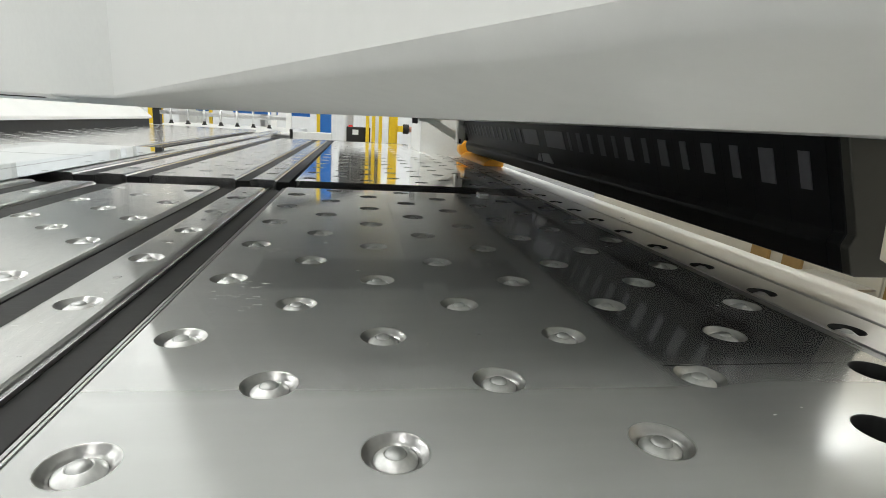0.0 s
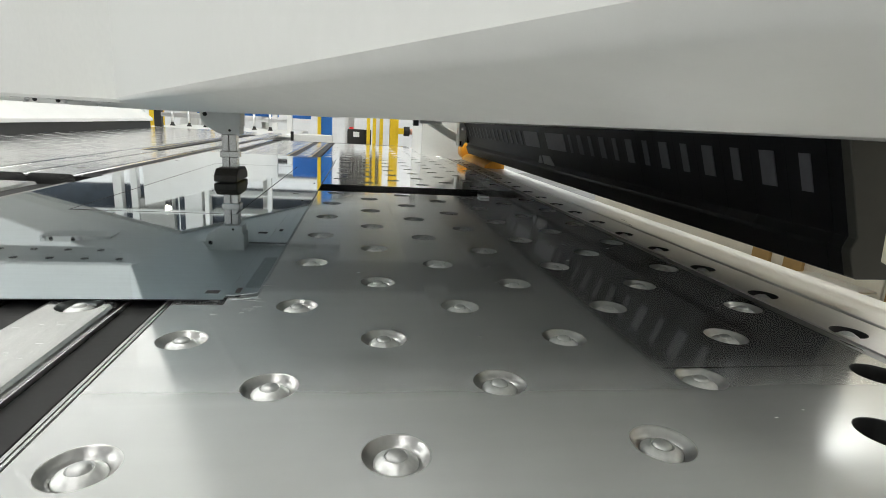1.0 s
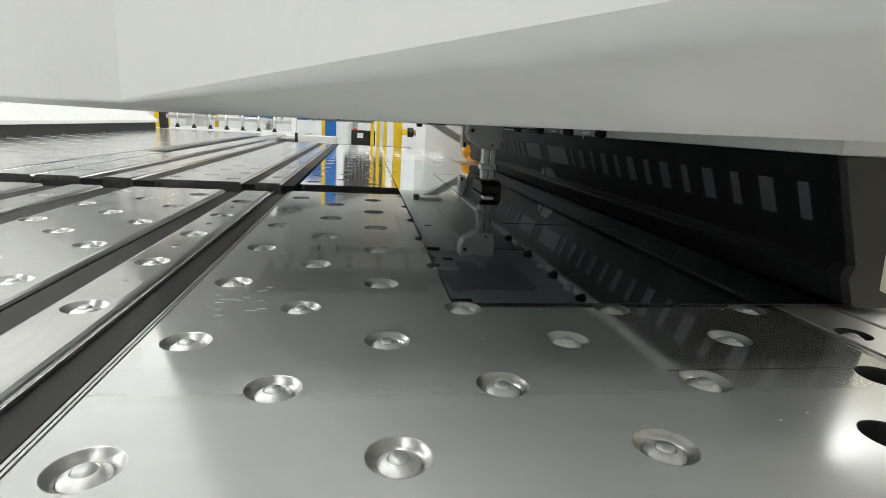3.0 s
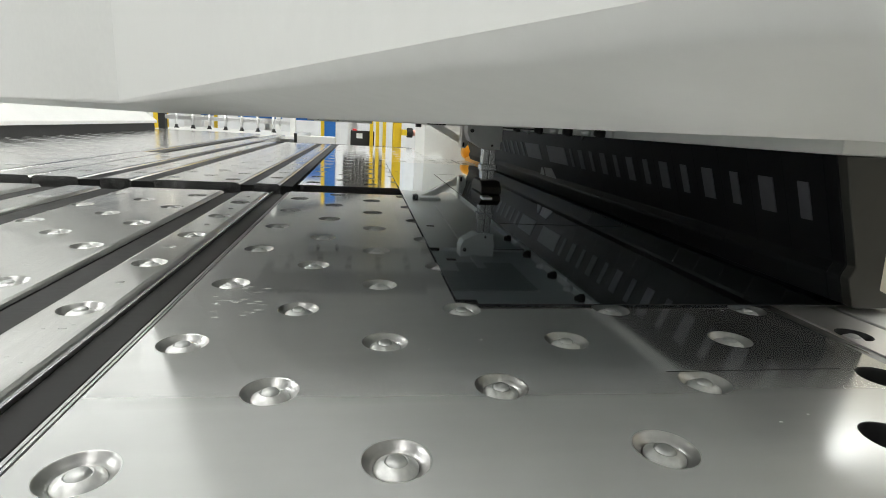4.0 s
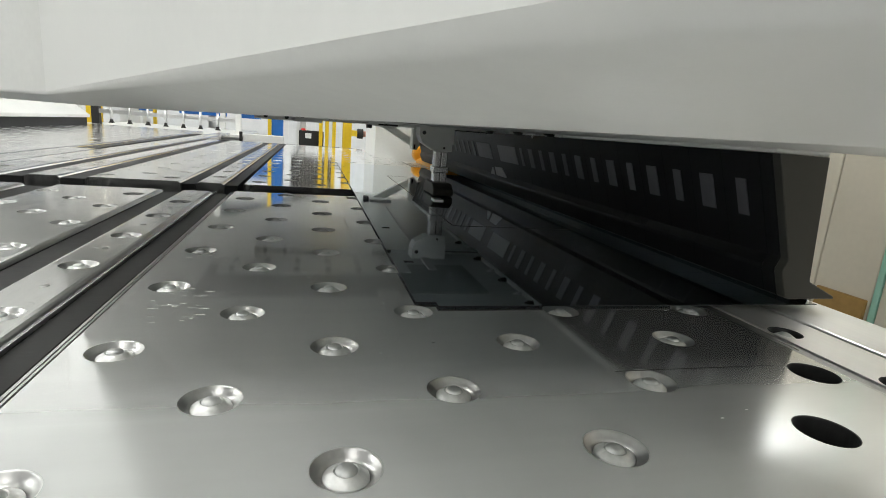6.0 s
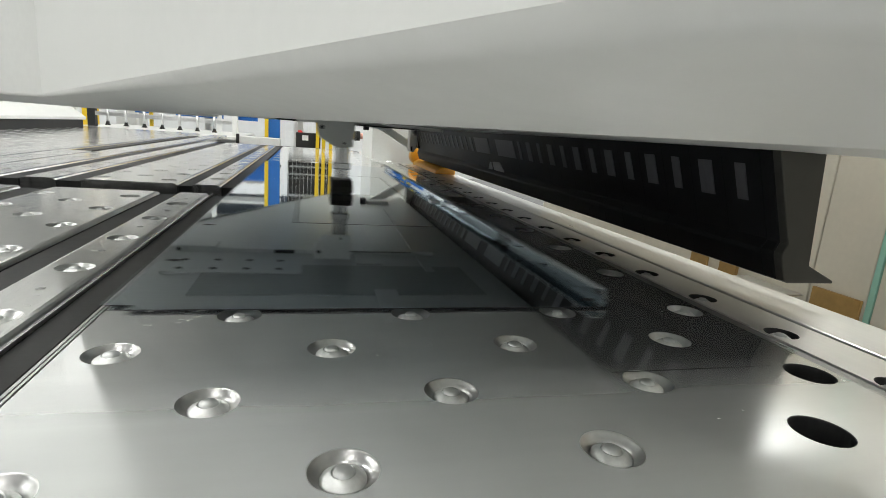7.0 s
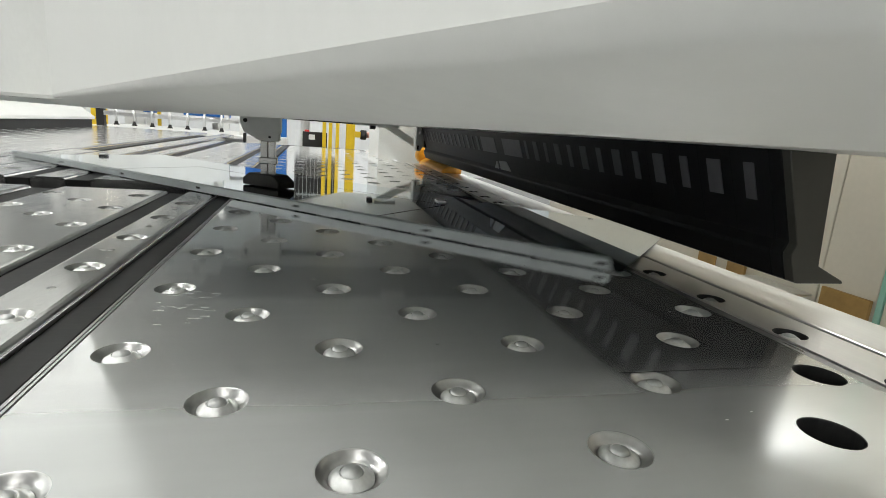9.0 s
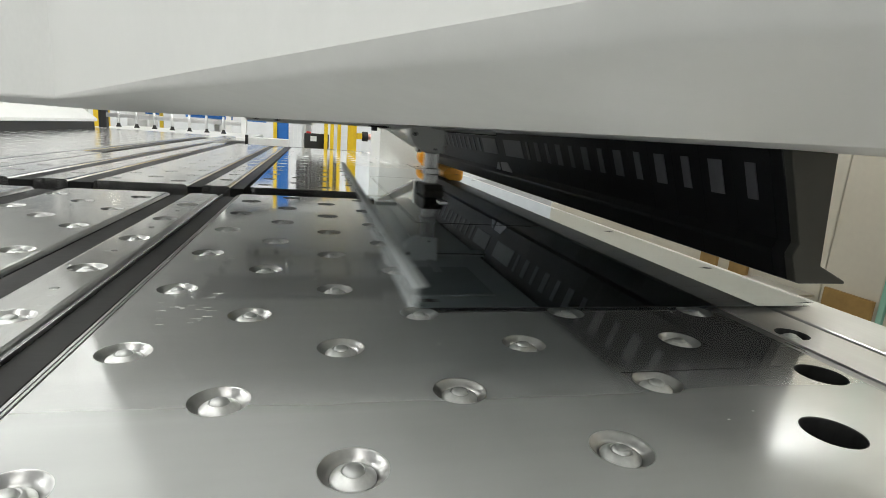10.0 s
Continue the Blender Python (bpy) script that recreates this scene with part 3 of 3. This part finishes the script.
for k in range(12):
    hx, hy = -0.49 + 0.07 * (k // 2), -0.14 + 0.075 * (k % 2)
    part("bolt_hole", lathe(bmesh.new(), ((0.0, -0.0004), (0.008, -0.0004), (0.008, 0.001)), hx, hy, 0.170, 12), DARK, slide)
part("rail_bar", bbox(-0.30, 0.26, 0.036, 0.080, 0.166, 0.176, bevel=0.001), PAINT, arm, "light grey rail bar")
part("cable", bbox(0.03, 0.20, 0.033, 0.0355, 0.1665, 0.1690), RUBBER, arm, "black cable")
part("clip", bbox(-0.16, -0.11, 0.030, 0.0355, 0.166, 0.175, bevel=0.001), BELT, arm)
pad = part("pad", extrude(bmesh.new(), ((-0.062, 0.0), (0.062, 0.0), (0.062, 0.016), (0.040, 0.030), (-0.040, 0.030), (-0.062, 0.016)), "x", -0.026, 0.026, 0.003, 2), PAD, arm, "dark brown-black rubber pad")

# ---- machine frame at the far end of the bending line ----
frame_col = thing("frame_column", "light grey painted machine frame column", "machine frame")
part("column", bbox(0.299, 0.62, 2.6, 3.12, FLOOR_Z, 1.6, bevel=0.004), PAINT, frame_col)
part("gusset", extrude(bmesh.new(), ((0.24, 0.20), (0.46, 0.20), (0.46, 0.19), (0.30, 0.19), (0.44, 0.115), (0.44, 0.085), (0.425, 0.085), (0.24, 0.187)), "y", 2.28, 2.31, 0.001, 1), PAINT, frame_col)
lever = part("lever", extrude(bmesh.new(), ((0.425, 0.20), (0.462, 0.20), (0.458, 0.085), (0.445, 0.065), (0.425, 0.070)), "y", 2.20, 2.25, 0.003, 2), PAINT, frame_col, "light grey lever arm")
part("pivot_bolt", lathe(bmesh.new(), ((0, -0.006), (0.010, -0.006), (0.011, 0.0)), 0.447, 2.20, 0.150, 14, axis="y"), ALU, lever)
part("slot", bbox(0.432, 0.440, 2.197, 2.2, 0.072, 0.092), DARK, lever)
part("connector", bbox(0.205, 0.228, 2.10, 2.14, 0.150, 0.200, bevel=0.003), INSERT, frame_col)
part("connector", bbox(0.235, 0.33, 2.10, 2.16, 0.160, 0.205, bevel=0.004), PAINT, frame_col)
part("cable_pipe", lathe(bmesh.new(), ((0, 0), (0.012, 0), (0.012, 0.08), (0, 0.08)), 0.46, 2.30, 0.130, 12, axis="x"), RUBBER, frame_col)
part("latch", bbox(0.466, 0.482, 2.21, 2.25, 0.085, 0.115, bevel=0.002), BELT, frame_col)
guard = thing("amber_guard", "amber painted guard at the end of the bed", "guard")
part("strip", extrude(bmesh.new(), ((0.476, 0.0), (0.560, 0.0), (0.560, 0.022), (0.548, 0.030), (0.50, 0.026), (0.480, 0.012)), "y", 1.86, 2.36, 0.004, 2), ORANGE, guard)
part("end_cap", lathe(bmesh.new(), ((0, -0.02), (0.030, -0.02), (0.037, -0.014), (0.040, 0.0), (0.040, 0.04), (0, 0.04)), 0.505, 2.38, 0.040, 24, axis="y"), ORANGE, guard)

# ---- cover at the far side ----
cover = thing("side_cover", "white sloped machine cover on a black skirt", "machine cover")
part("shell", extrude(bmesh.new(), ((-1.62, 0.055), (-1.62, 0.075), (-1.75, 0.17), (-2.3, 0.25), (-2.3, 0.055)), "y", 1.0, 4.3, 0.004, 2), PAINT_WHITE, cover)
part("skirt", bbox(-2.28, -1.635, 1.02, 4.28, -0.06, 0.055), DARK, cover)
part("base", bbox(-2.28, -1.81, 1.02, 4.28, FLOOR_Z, -0.06), PAINT, cover)

# ---- background ----
def post(x, y, w, material, name, label, top=1.3):
    t = thing(name, label, "post", (x, y, 0), "safety fence")
    part("shaft", bbox(-w / 2, w / 2, -w / 2, w / 2, FLOOR_Z, top, bevel=0.004), material, t)
    part("foot_plate", bbox(-w, w, -w, w, FLOOR_Z, FLOOR_Z + 0.012), material, t)


post(0.33, 5.5, 0.09, YELLOW, "fence_post", "yellow painted safety fence post")
for px in (0.06, 0.12, 0.19):
    post(px, 5.3, 0.035, YELLOW, "fence_post", "slim yellow safety fence post")
post(-0.44, 5.5, 0.035, YELLOW, "fence_post", "slim yellow safety fence post")
post(-1.72, 6.4, 0.035, YELLOW, "fence_post", "slim yellow safety fence post", 0.3)
post(-2.12, 6.0, 0.03, YELLOW, "fence_post", "slim yellow safety fence post", 0.3)
post(-2.03, 5.5, 0.07, YELLOW, "fence_post", "yellow painted safety fence post", 0.3)
post(-0.37, 5.6, 0.11, BLUE, "machine_post", "blue painted machine post")
ctl = thing("control_box", "black control box with a pale label", "control box", (-0.03, 5.4, 0))
part("case", bbox(-0.12, 0.12, -0.06, 0.10, -0.35, 0.055, bevel=0.006), RUBBER, ctl)
part("label", bbox(-0.06, 0.0, -0.063, -0.061, -0.02, 0.03), PAINT_WHITE, ctl)
part("button", lathe(bmesh.new(), ((0, 0.02), (0.02, 0.018), (0.024, 0.0)), -0.08, 0, 0.055), RED, ctl)
part("pedestal", bbox(-0.04, 0.04, -0.02, 0.06, FLOOR_Z, -0.35), PAINT, ctl)

conv = thing("conveyor_table", "bright white conveyor table behind the bending table", "conveyor")
part("top", bbox(-1.95, -0.62, 4.72, 6.2, -0.06, -0.012, bevel=0.004), PAINT_WHITE, conv)
for lx in (-1.9, -1.3, -0.7):
    for ly in (4.8, 6.1):
        part("leg", bbox(lx, lx + 0.06, ly, ly + 0.06, FLOOR_Z, -0.06), PAINT, conv)
gantry = thing("suction_gantry", "grey aluminium gantry bar with dark suction cups", "suction gantry")
part("bar", bbox(-1.80, -0.70, 5.0, 5.05, 0.082, 0.118, bevel=0.003), ALU, gantry)
part("end_post", bbox(-1.86, -1.80, 5.0, 5.06, FLOOR_Z, 0.3, bevel=0.003), BELT, gantry)
part("end_post", bbox(-0.70, -0.655, 5.0, 5.06, FLOOR_Z, 0.3, bevel=0.003), PAINT_WHITE, gantry)
for k in range(7):
    gx = -1.70 + 0.142 * k
    stem = part("stem", lathe(bmesh.new(), ((0.0, 0.155), (0.011, 0.155), (0.011, 0.035), (0.0, 0.035)), gx, 4.985, 0, 12), ALU, gantry)
    part("suction_cup", lathe(bmesh.new(), ((0.0, 0.040), (0.012, 0.038), (0.014, 0.022), (0.024, 0.006), (0.0, 0.008)), gx, 4.985, 0, 16), RUBBER, stem)
low = thing("stop_block", "small white stop block beside the conveyor", "stop block", (0, 4.66, 0), "stop blocks")
part("block", bbox(-1.06, -0.90, 0, 0.05, -0.09, -0.025, bevel=0.003), PAINT_WHITE, low)
part("leg", bbox(-1.0, -0.95, 0.01, 0.04, FLOOR_Z, -0.09), PAINT, low)
low2 = thing("transfer_box", "white transfer box with a black end stop", "box", (0, 4.66, 0))
part("case", bbox(-0.60, -0.27, 0, 0.2, -0.10, 0.0, bevel=0.003), PAINT_WHITE, low2)
part("rail", bbox(-0.88, -0.62, 0.02, 0.06, -0.075, -0.03, bevel=0.002), ALU, low2)
part("end_stop", bbox(-0.625, -0.602, -0.01, 0.03, -0.085, 0.02, bevel=0.002), RUBBER, low2)
part("leg", bbox(-0.45, -0.38, 0.05, 0.15, FLOOR_Z, -0.10), PAINT, low2)
rack = thing("storage_rack", "pale storage rack with a blue front beam", "rack", (0, 6.6, 0))
for rx in (-1.9, -1.15, -0.42):
    part("upright", bbox(rx, rx + 0.05, 0, 0.07, FLOOR_Z, 2.2, bevel=0.003), PAINT_WHITE, rack)
for a, b in ((-1.93, -1.76), (-1.51, -1.0), (-0.9, -0.62)):
    part("front_beam", bbox(a, b, -0.03, -0.005, 0.12, 0.25, bevel=0.003), BLUE, rack, "blue front beam")
    part("pale_stripe", bbox(a + 0.03, b - 0.03, -0.034, -0.0305, 0.165, 0.178), PAINT_WHITE, rack)
for rz in (0.2, 0.42, 0.62, 0.86, 1.1, 1.6):
    part("shelf", bbox(-1.88, -0.37, 0.075, 0.48, rz, rz + 0.03, bevel=0.002), BELT if rz < 0.5 else PAINT, rack)
bin_box = thing("blue_bin", "blue plastic bin hanging beside the post", "bin", (-0.62, 5.9, 0))
part("shell", bbox(-0.14, 0.14, 0, 0.25, 0.30, 0.52, bevel=0.01), BLUE, bin_box)
part("hanger", bbox(0.14, 0.17, 0.1, 0.13, FLOOR_Z, 0.6), BLUE, bin_box)
panel = thing("enclosure_panel", "large white machine enclosure panel", "enclosure", (0, 6.1, 0))
part("sheet", extrude(bmesh.new(), ((-2.4, 0.26), (-0.95, 0.26), (-0.95, 0.56), (-1.5, 0.68), (-2.4, 0.93)), "y", 0, 0.05, 0.004, 1), PAINT_WHITE, panel)
part("lamp_bracket", bbox(-2.19, -2.13, 0.01, 0.04, 0.84, 0.945), BELT, panel)
part("work_lamp", bbox(-2.185, -2.135, -0.01, 0.05, 0.946, 0.966, bevel=0.003), mat("work_lamp_glow", (1.0, 0.93, 0.75), 0.4, emit=14.0), panel, "small glowing warm work lamp")
cell = thing("machine_cell", "dark blue-grey machine cell with pale frame posts", "machine", (0, 7.2, 0))
STEEL_BLUE = mat("dark_blue_grey_paint", (0.045, 0.06, 0.08), 0.4, 0.0, 0.1, 20, 0.0, 60, (1, 1, 1), 0.2, 0.1)
for a, b in ((-4.4, -3.12), (-3.10, -2.42), (-2.40, -1.22), (-1.20, -0.1)):
    part("back_panel", bbox(a, b, 0.05, 0.09, 0.85, 4.4, bevel=0.004), STEEL_BLUE, cell)
for a, b in ((-4.44, -4.3), (-3.16, -3.06), (-2.95, -2.87), (-2.30, -2.08), (-2.02, -1.98), (-1.30, -1.22), (-0.2, -0.1)):
    part("post", bbox(a, b, -0.06, 0.045, FLOOR_Z, 4.4, bevel=0.004), PAINT_WHITE, cell, "pale grey frame post")
for rz in (1.16, 1.9):
    part("rail", bbox(-4.3, -0.2, -0.085, -0.061, rz, rz + 0.05), PAINT, cell)
part("cabinet_box", bbox(-2.86, -2.44, -0.05, 0.048, 1.02, 1.5, bevel=0.006), PAINT_GREY, cell, "mid grey control box")
for rx in (-2.4, -1.0):
    part("leg", bbox(rx, rx + 0.05, 0.0, 0.05, FLOOR_Z, 0.26), PAINT_WHITE, panel)
# dark machine body added for its mirror image in the sheet, hidden from direct view
equipment = thing("dark_cabinet", "black machine cabinet with thin pale lines", "console", (0, 6.3, 0))
part("case", bbox(-0.26, 0.22, 0, 0.2, 0.27, 1.3, bevel=0.01), RUBBER, equipment)
for rz in (0.36, 0.45, 0.7):
    part("ledge", bbox(-0.24, 0.20, -0.012, -0.001, rz, rz + 0.012), ALU, equipment)
for rx in (-0.2, 0.16):
    part("leg", bbox(rx, rx + 0.04, 0.05, 0.12, FLOOR_Z, 0.27), PAINT_WHITE, equipment)
mesh_panel = thing("mesh_fence", "pale wire mesh safety fence", "fence", (0, 5.75, 0), "safety fence")
part("frame", bbox(-0.33, 0.34, 0, 0.02, 1.25, 1.28), PAINT, mesh_panel)
part("frame", bbox(-0.33, 0.34, 0, 0.02, -0.75, -0.72), PAINT, mesh_panel)
wire = mesh_of("wire", bbox(-0.0012, 0.0012, 0, 0.003, -0.72, 1.25), PAINT)
for k in range(17):
    w = new("wire", wire)
    w.parent, w.location = mesh_panel, (-0.31 + 0.04 * k, 0.006, 0)
cross = mesh_of("cross_wire", bbox(-0.33, 0.34, 0, 0.003, -0.0012, 0.0012), PAINT)
for k in range(9):
    w = new("cross_wire", cross)
    w.parent, w.location = mesh_panel, (0, 0.011, -0.55 + 0.2 * k)
spindle = thing("motor_unit", "dark motor unit with a copper end on the post", "motor", (0.43, 5.45, 0.0))
part("housing", lathe(bmesh.new(), ((0, 0), (0.045, 0), (0.05, 0.01), (0.05, 0.06), (0, 0.06)), 0, 0, 0.06, 16, axis="x"), RUBBER, spindle)
part("cap", lathe(bmesh.new(), ((0.018, 0.06), (0.03, 0.065), (0.03, 0.10), (0, 0.105)), 0, 0, 0.06, 16, axis="x"), mat("copper", (0.8, 0.45, 0.35), 0.3, 1.0), spindle)
part("bracket", bbox(-0.06, 0.0, -0.03, 0.03, 0.03, 0.09), YELLOW, spindle)

# ---- right side, behind the bending line ----
cab = thing("side_cabinet", "beige sheet metal cabinet with a teal edge strip", "cabinet")
part("front", bbox(1.50, 1.9, 0.845, 1.02, FLOOR_Z, 0.7, bevel=0.003), BEIGE, cab)
part("front", bbox(1.50, 1.9, 1.024, 3.0, FLOOR_Z, 0.7, bevel=0.003), BEIGE, cab)
part("door", bbox(1.50, 1.9, -1.2, 0.824, FLOOR_Z, 0.7, bevel=0.003), BEIGE, cab)
part("edge_strip", bbox(1.496, 1.9, 0.826, 0.841, FLOOR_Z, 0.7), TEAL, cab, "teal edge strip")
for a, b in ((0.85, 1.0), (1.30, 1.385), (1.45, 1.54)):
    part("kick_board", bbox(1.485, 1.4965, a, b, -0.30, -0.205, bevel=0.002), OCHRE, cab, "ochre kick board")
tray = thing("chip_tray", "pale folded steel tray on the cabinet front", "tray")
part("plate", bbox(1.30, 1.48, 1.02, 1.24, -0.245, -0.24), ALU, tray)
part("lip", bbox(1.30, 1.304, 1.02, 1.24, -0.24, -0.21), ALU, tray)
part("leg", bbox(1.44, 1.48, 1.10, 1.14, FLOOR_Z, -0.246), PAINT, tray)


def motions():
    def cup(x, th=0.0):
        return pose(x, 1.12, 0.0016, 0, 0, -th)
    rows = [(0, -0.94), (0.1, -0.87), (0.2, -0.80), (0.3, -0.725), (0.4, -0.65), (0.5, -0.565), (0.6, -0.485), (0.7, -0.408), (0.8, -0.340), (0.9, -0.331),
            (1.1, -0.329), (1.2, -0.300), (1.3, -0.226), (1.4, -0.150), (1.5, -0.070), (1.6, 0.020), (1.7, 0.105), (1.8, 0.184), (1.9, 0.262), (2.0, 0.325), (2.1, 0.348),
            (2.3, 0.350), (5.7, 0.366), (6.5, 0.366), (6.6, 0.350), (6.7, 0.31), (6.8, 0.25), (6.9, 0.178), (7.0, 0.10), (7.1, 0.012), (7.2, -0.075), (7.3, -0.104), (7.4, -0.122),
            (7.5, -0.131), (9.3, -0.131), (9.4, -0.122), (9.5, -0.080), (9.6, -0.005), (9.7, 0.05), (9.8, 0.114), (9.9, 0.189), (10, 0.267)]
    turn = dict([(7.5, 0), (7.6, 2.7), (7.7, 6.4), (7.8, 11.4), (7.9, 17.7), (8.0, 25), (8.1, 33), (8.2, 42), (8.3, 52), (8.4, 63), (8.5, 75), (8.6, 86.5), (8.7, 98),
                 (8.8, 110), (8.9, 121.7), (9.0, 134), (9.1, 144.7), (9.2, 155), (9.3, 163), (9.4, 170), (9.5, 176), (9.6, 179.5), (9.7, 180), (10, 180)])
    xt, xv = zip(*rows)
    tt, tv = zip(*sorted(turn.items()))
    times = sorted(set(xt) | set(tt))
    walk(sheet, [(t, cup(np.interp(t, xt, xv) + np.interp(t, (1.2, 1.4, 1.8, 2.1), (0.0, 0.018, 0.018, 0.0)), np.interp(t, tt, tv))) for t in times])
    # the gripper trails the sheet by a few centimetres at the bending line
    at = {1.3: -0.240, 1.4: -0.172, 1.5: -0.101, 1.6: -0.022, 1.7: 0.058, 1.8: 0.136, 1.9: 0.222, 2.0: 0.281, 2.1: 0.298, 2.3: 0.299, 5.7: 0.303, 6.5: 0.303, 6.6: 0.292, 6.7: 0.257,
          6.8: 0.202, 6.9: 0.132, 7.0: 0.059, 7.1: -0.025, 7.2: -0.098}
    walk(arm, [(t, pose(at.get(t, x), 1.12, 0.0)) for t, x in rows])
    walk(pad, [(0, pose(0, 0, 0.0042))] + [(t, pose(0, 0, 0.0042, 0, 0, -a)) for t, a in zip(tt, tv)])
    walk(lip, [(0, pose(0.015, 0, 0)), (4.95, pose(0.015, 0, 0)), (5.12, pose(0.015, 0, 0, 0, -86, 0)), (10, pose(0.015, 0, 0, 0, -86, 0))])
    walk(flange, [(0, pose(XF, 0, 0)), (5.12, pose(XF, 0, 0)), (5.32, pose(XF, 0, 0, 0, -88, 0)), (10, pose(XF, 0, 0, 0, -88, 0))])
    walk(holder, [(0, pose(0, 0, 0.034)), (2.2, pose(0, 0, 0.034)), (2.3, pose(0, 0, 0.027)), (2.5, pose(0, 0, 0.010)), (2.6, pose(0, 0, 0.0045)), (5.8, pose(0, 0, 0.0045)),
                  (6.3, pose(0, 0, 0.034)), (10, pose(0, 0, 0.034))])
    walk(blade, [(0, pose(0, 0, -0.25)), (5.0, pose(0, 0, -0.25)), (5.1, pose(0, 0, -0.16)), (5.2, pose(0, 0, -0.02)), (5.3, pose(0, 0, 0.0)), (5.5, pose(0, 0, 0.0)), (5.58, pose(0, 0, -0.18)),
                 (5.7, pose(0, 0, -0.25)), (10, pose(0, 0, -0.25))])


motions()
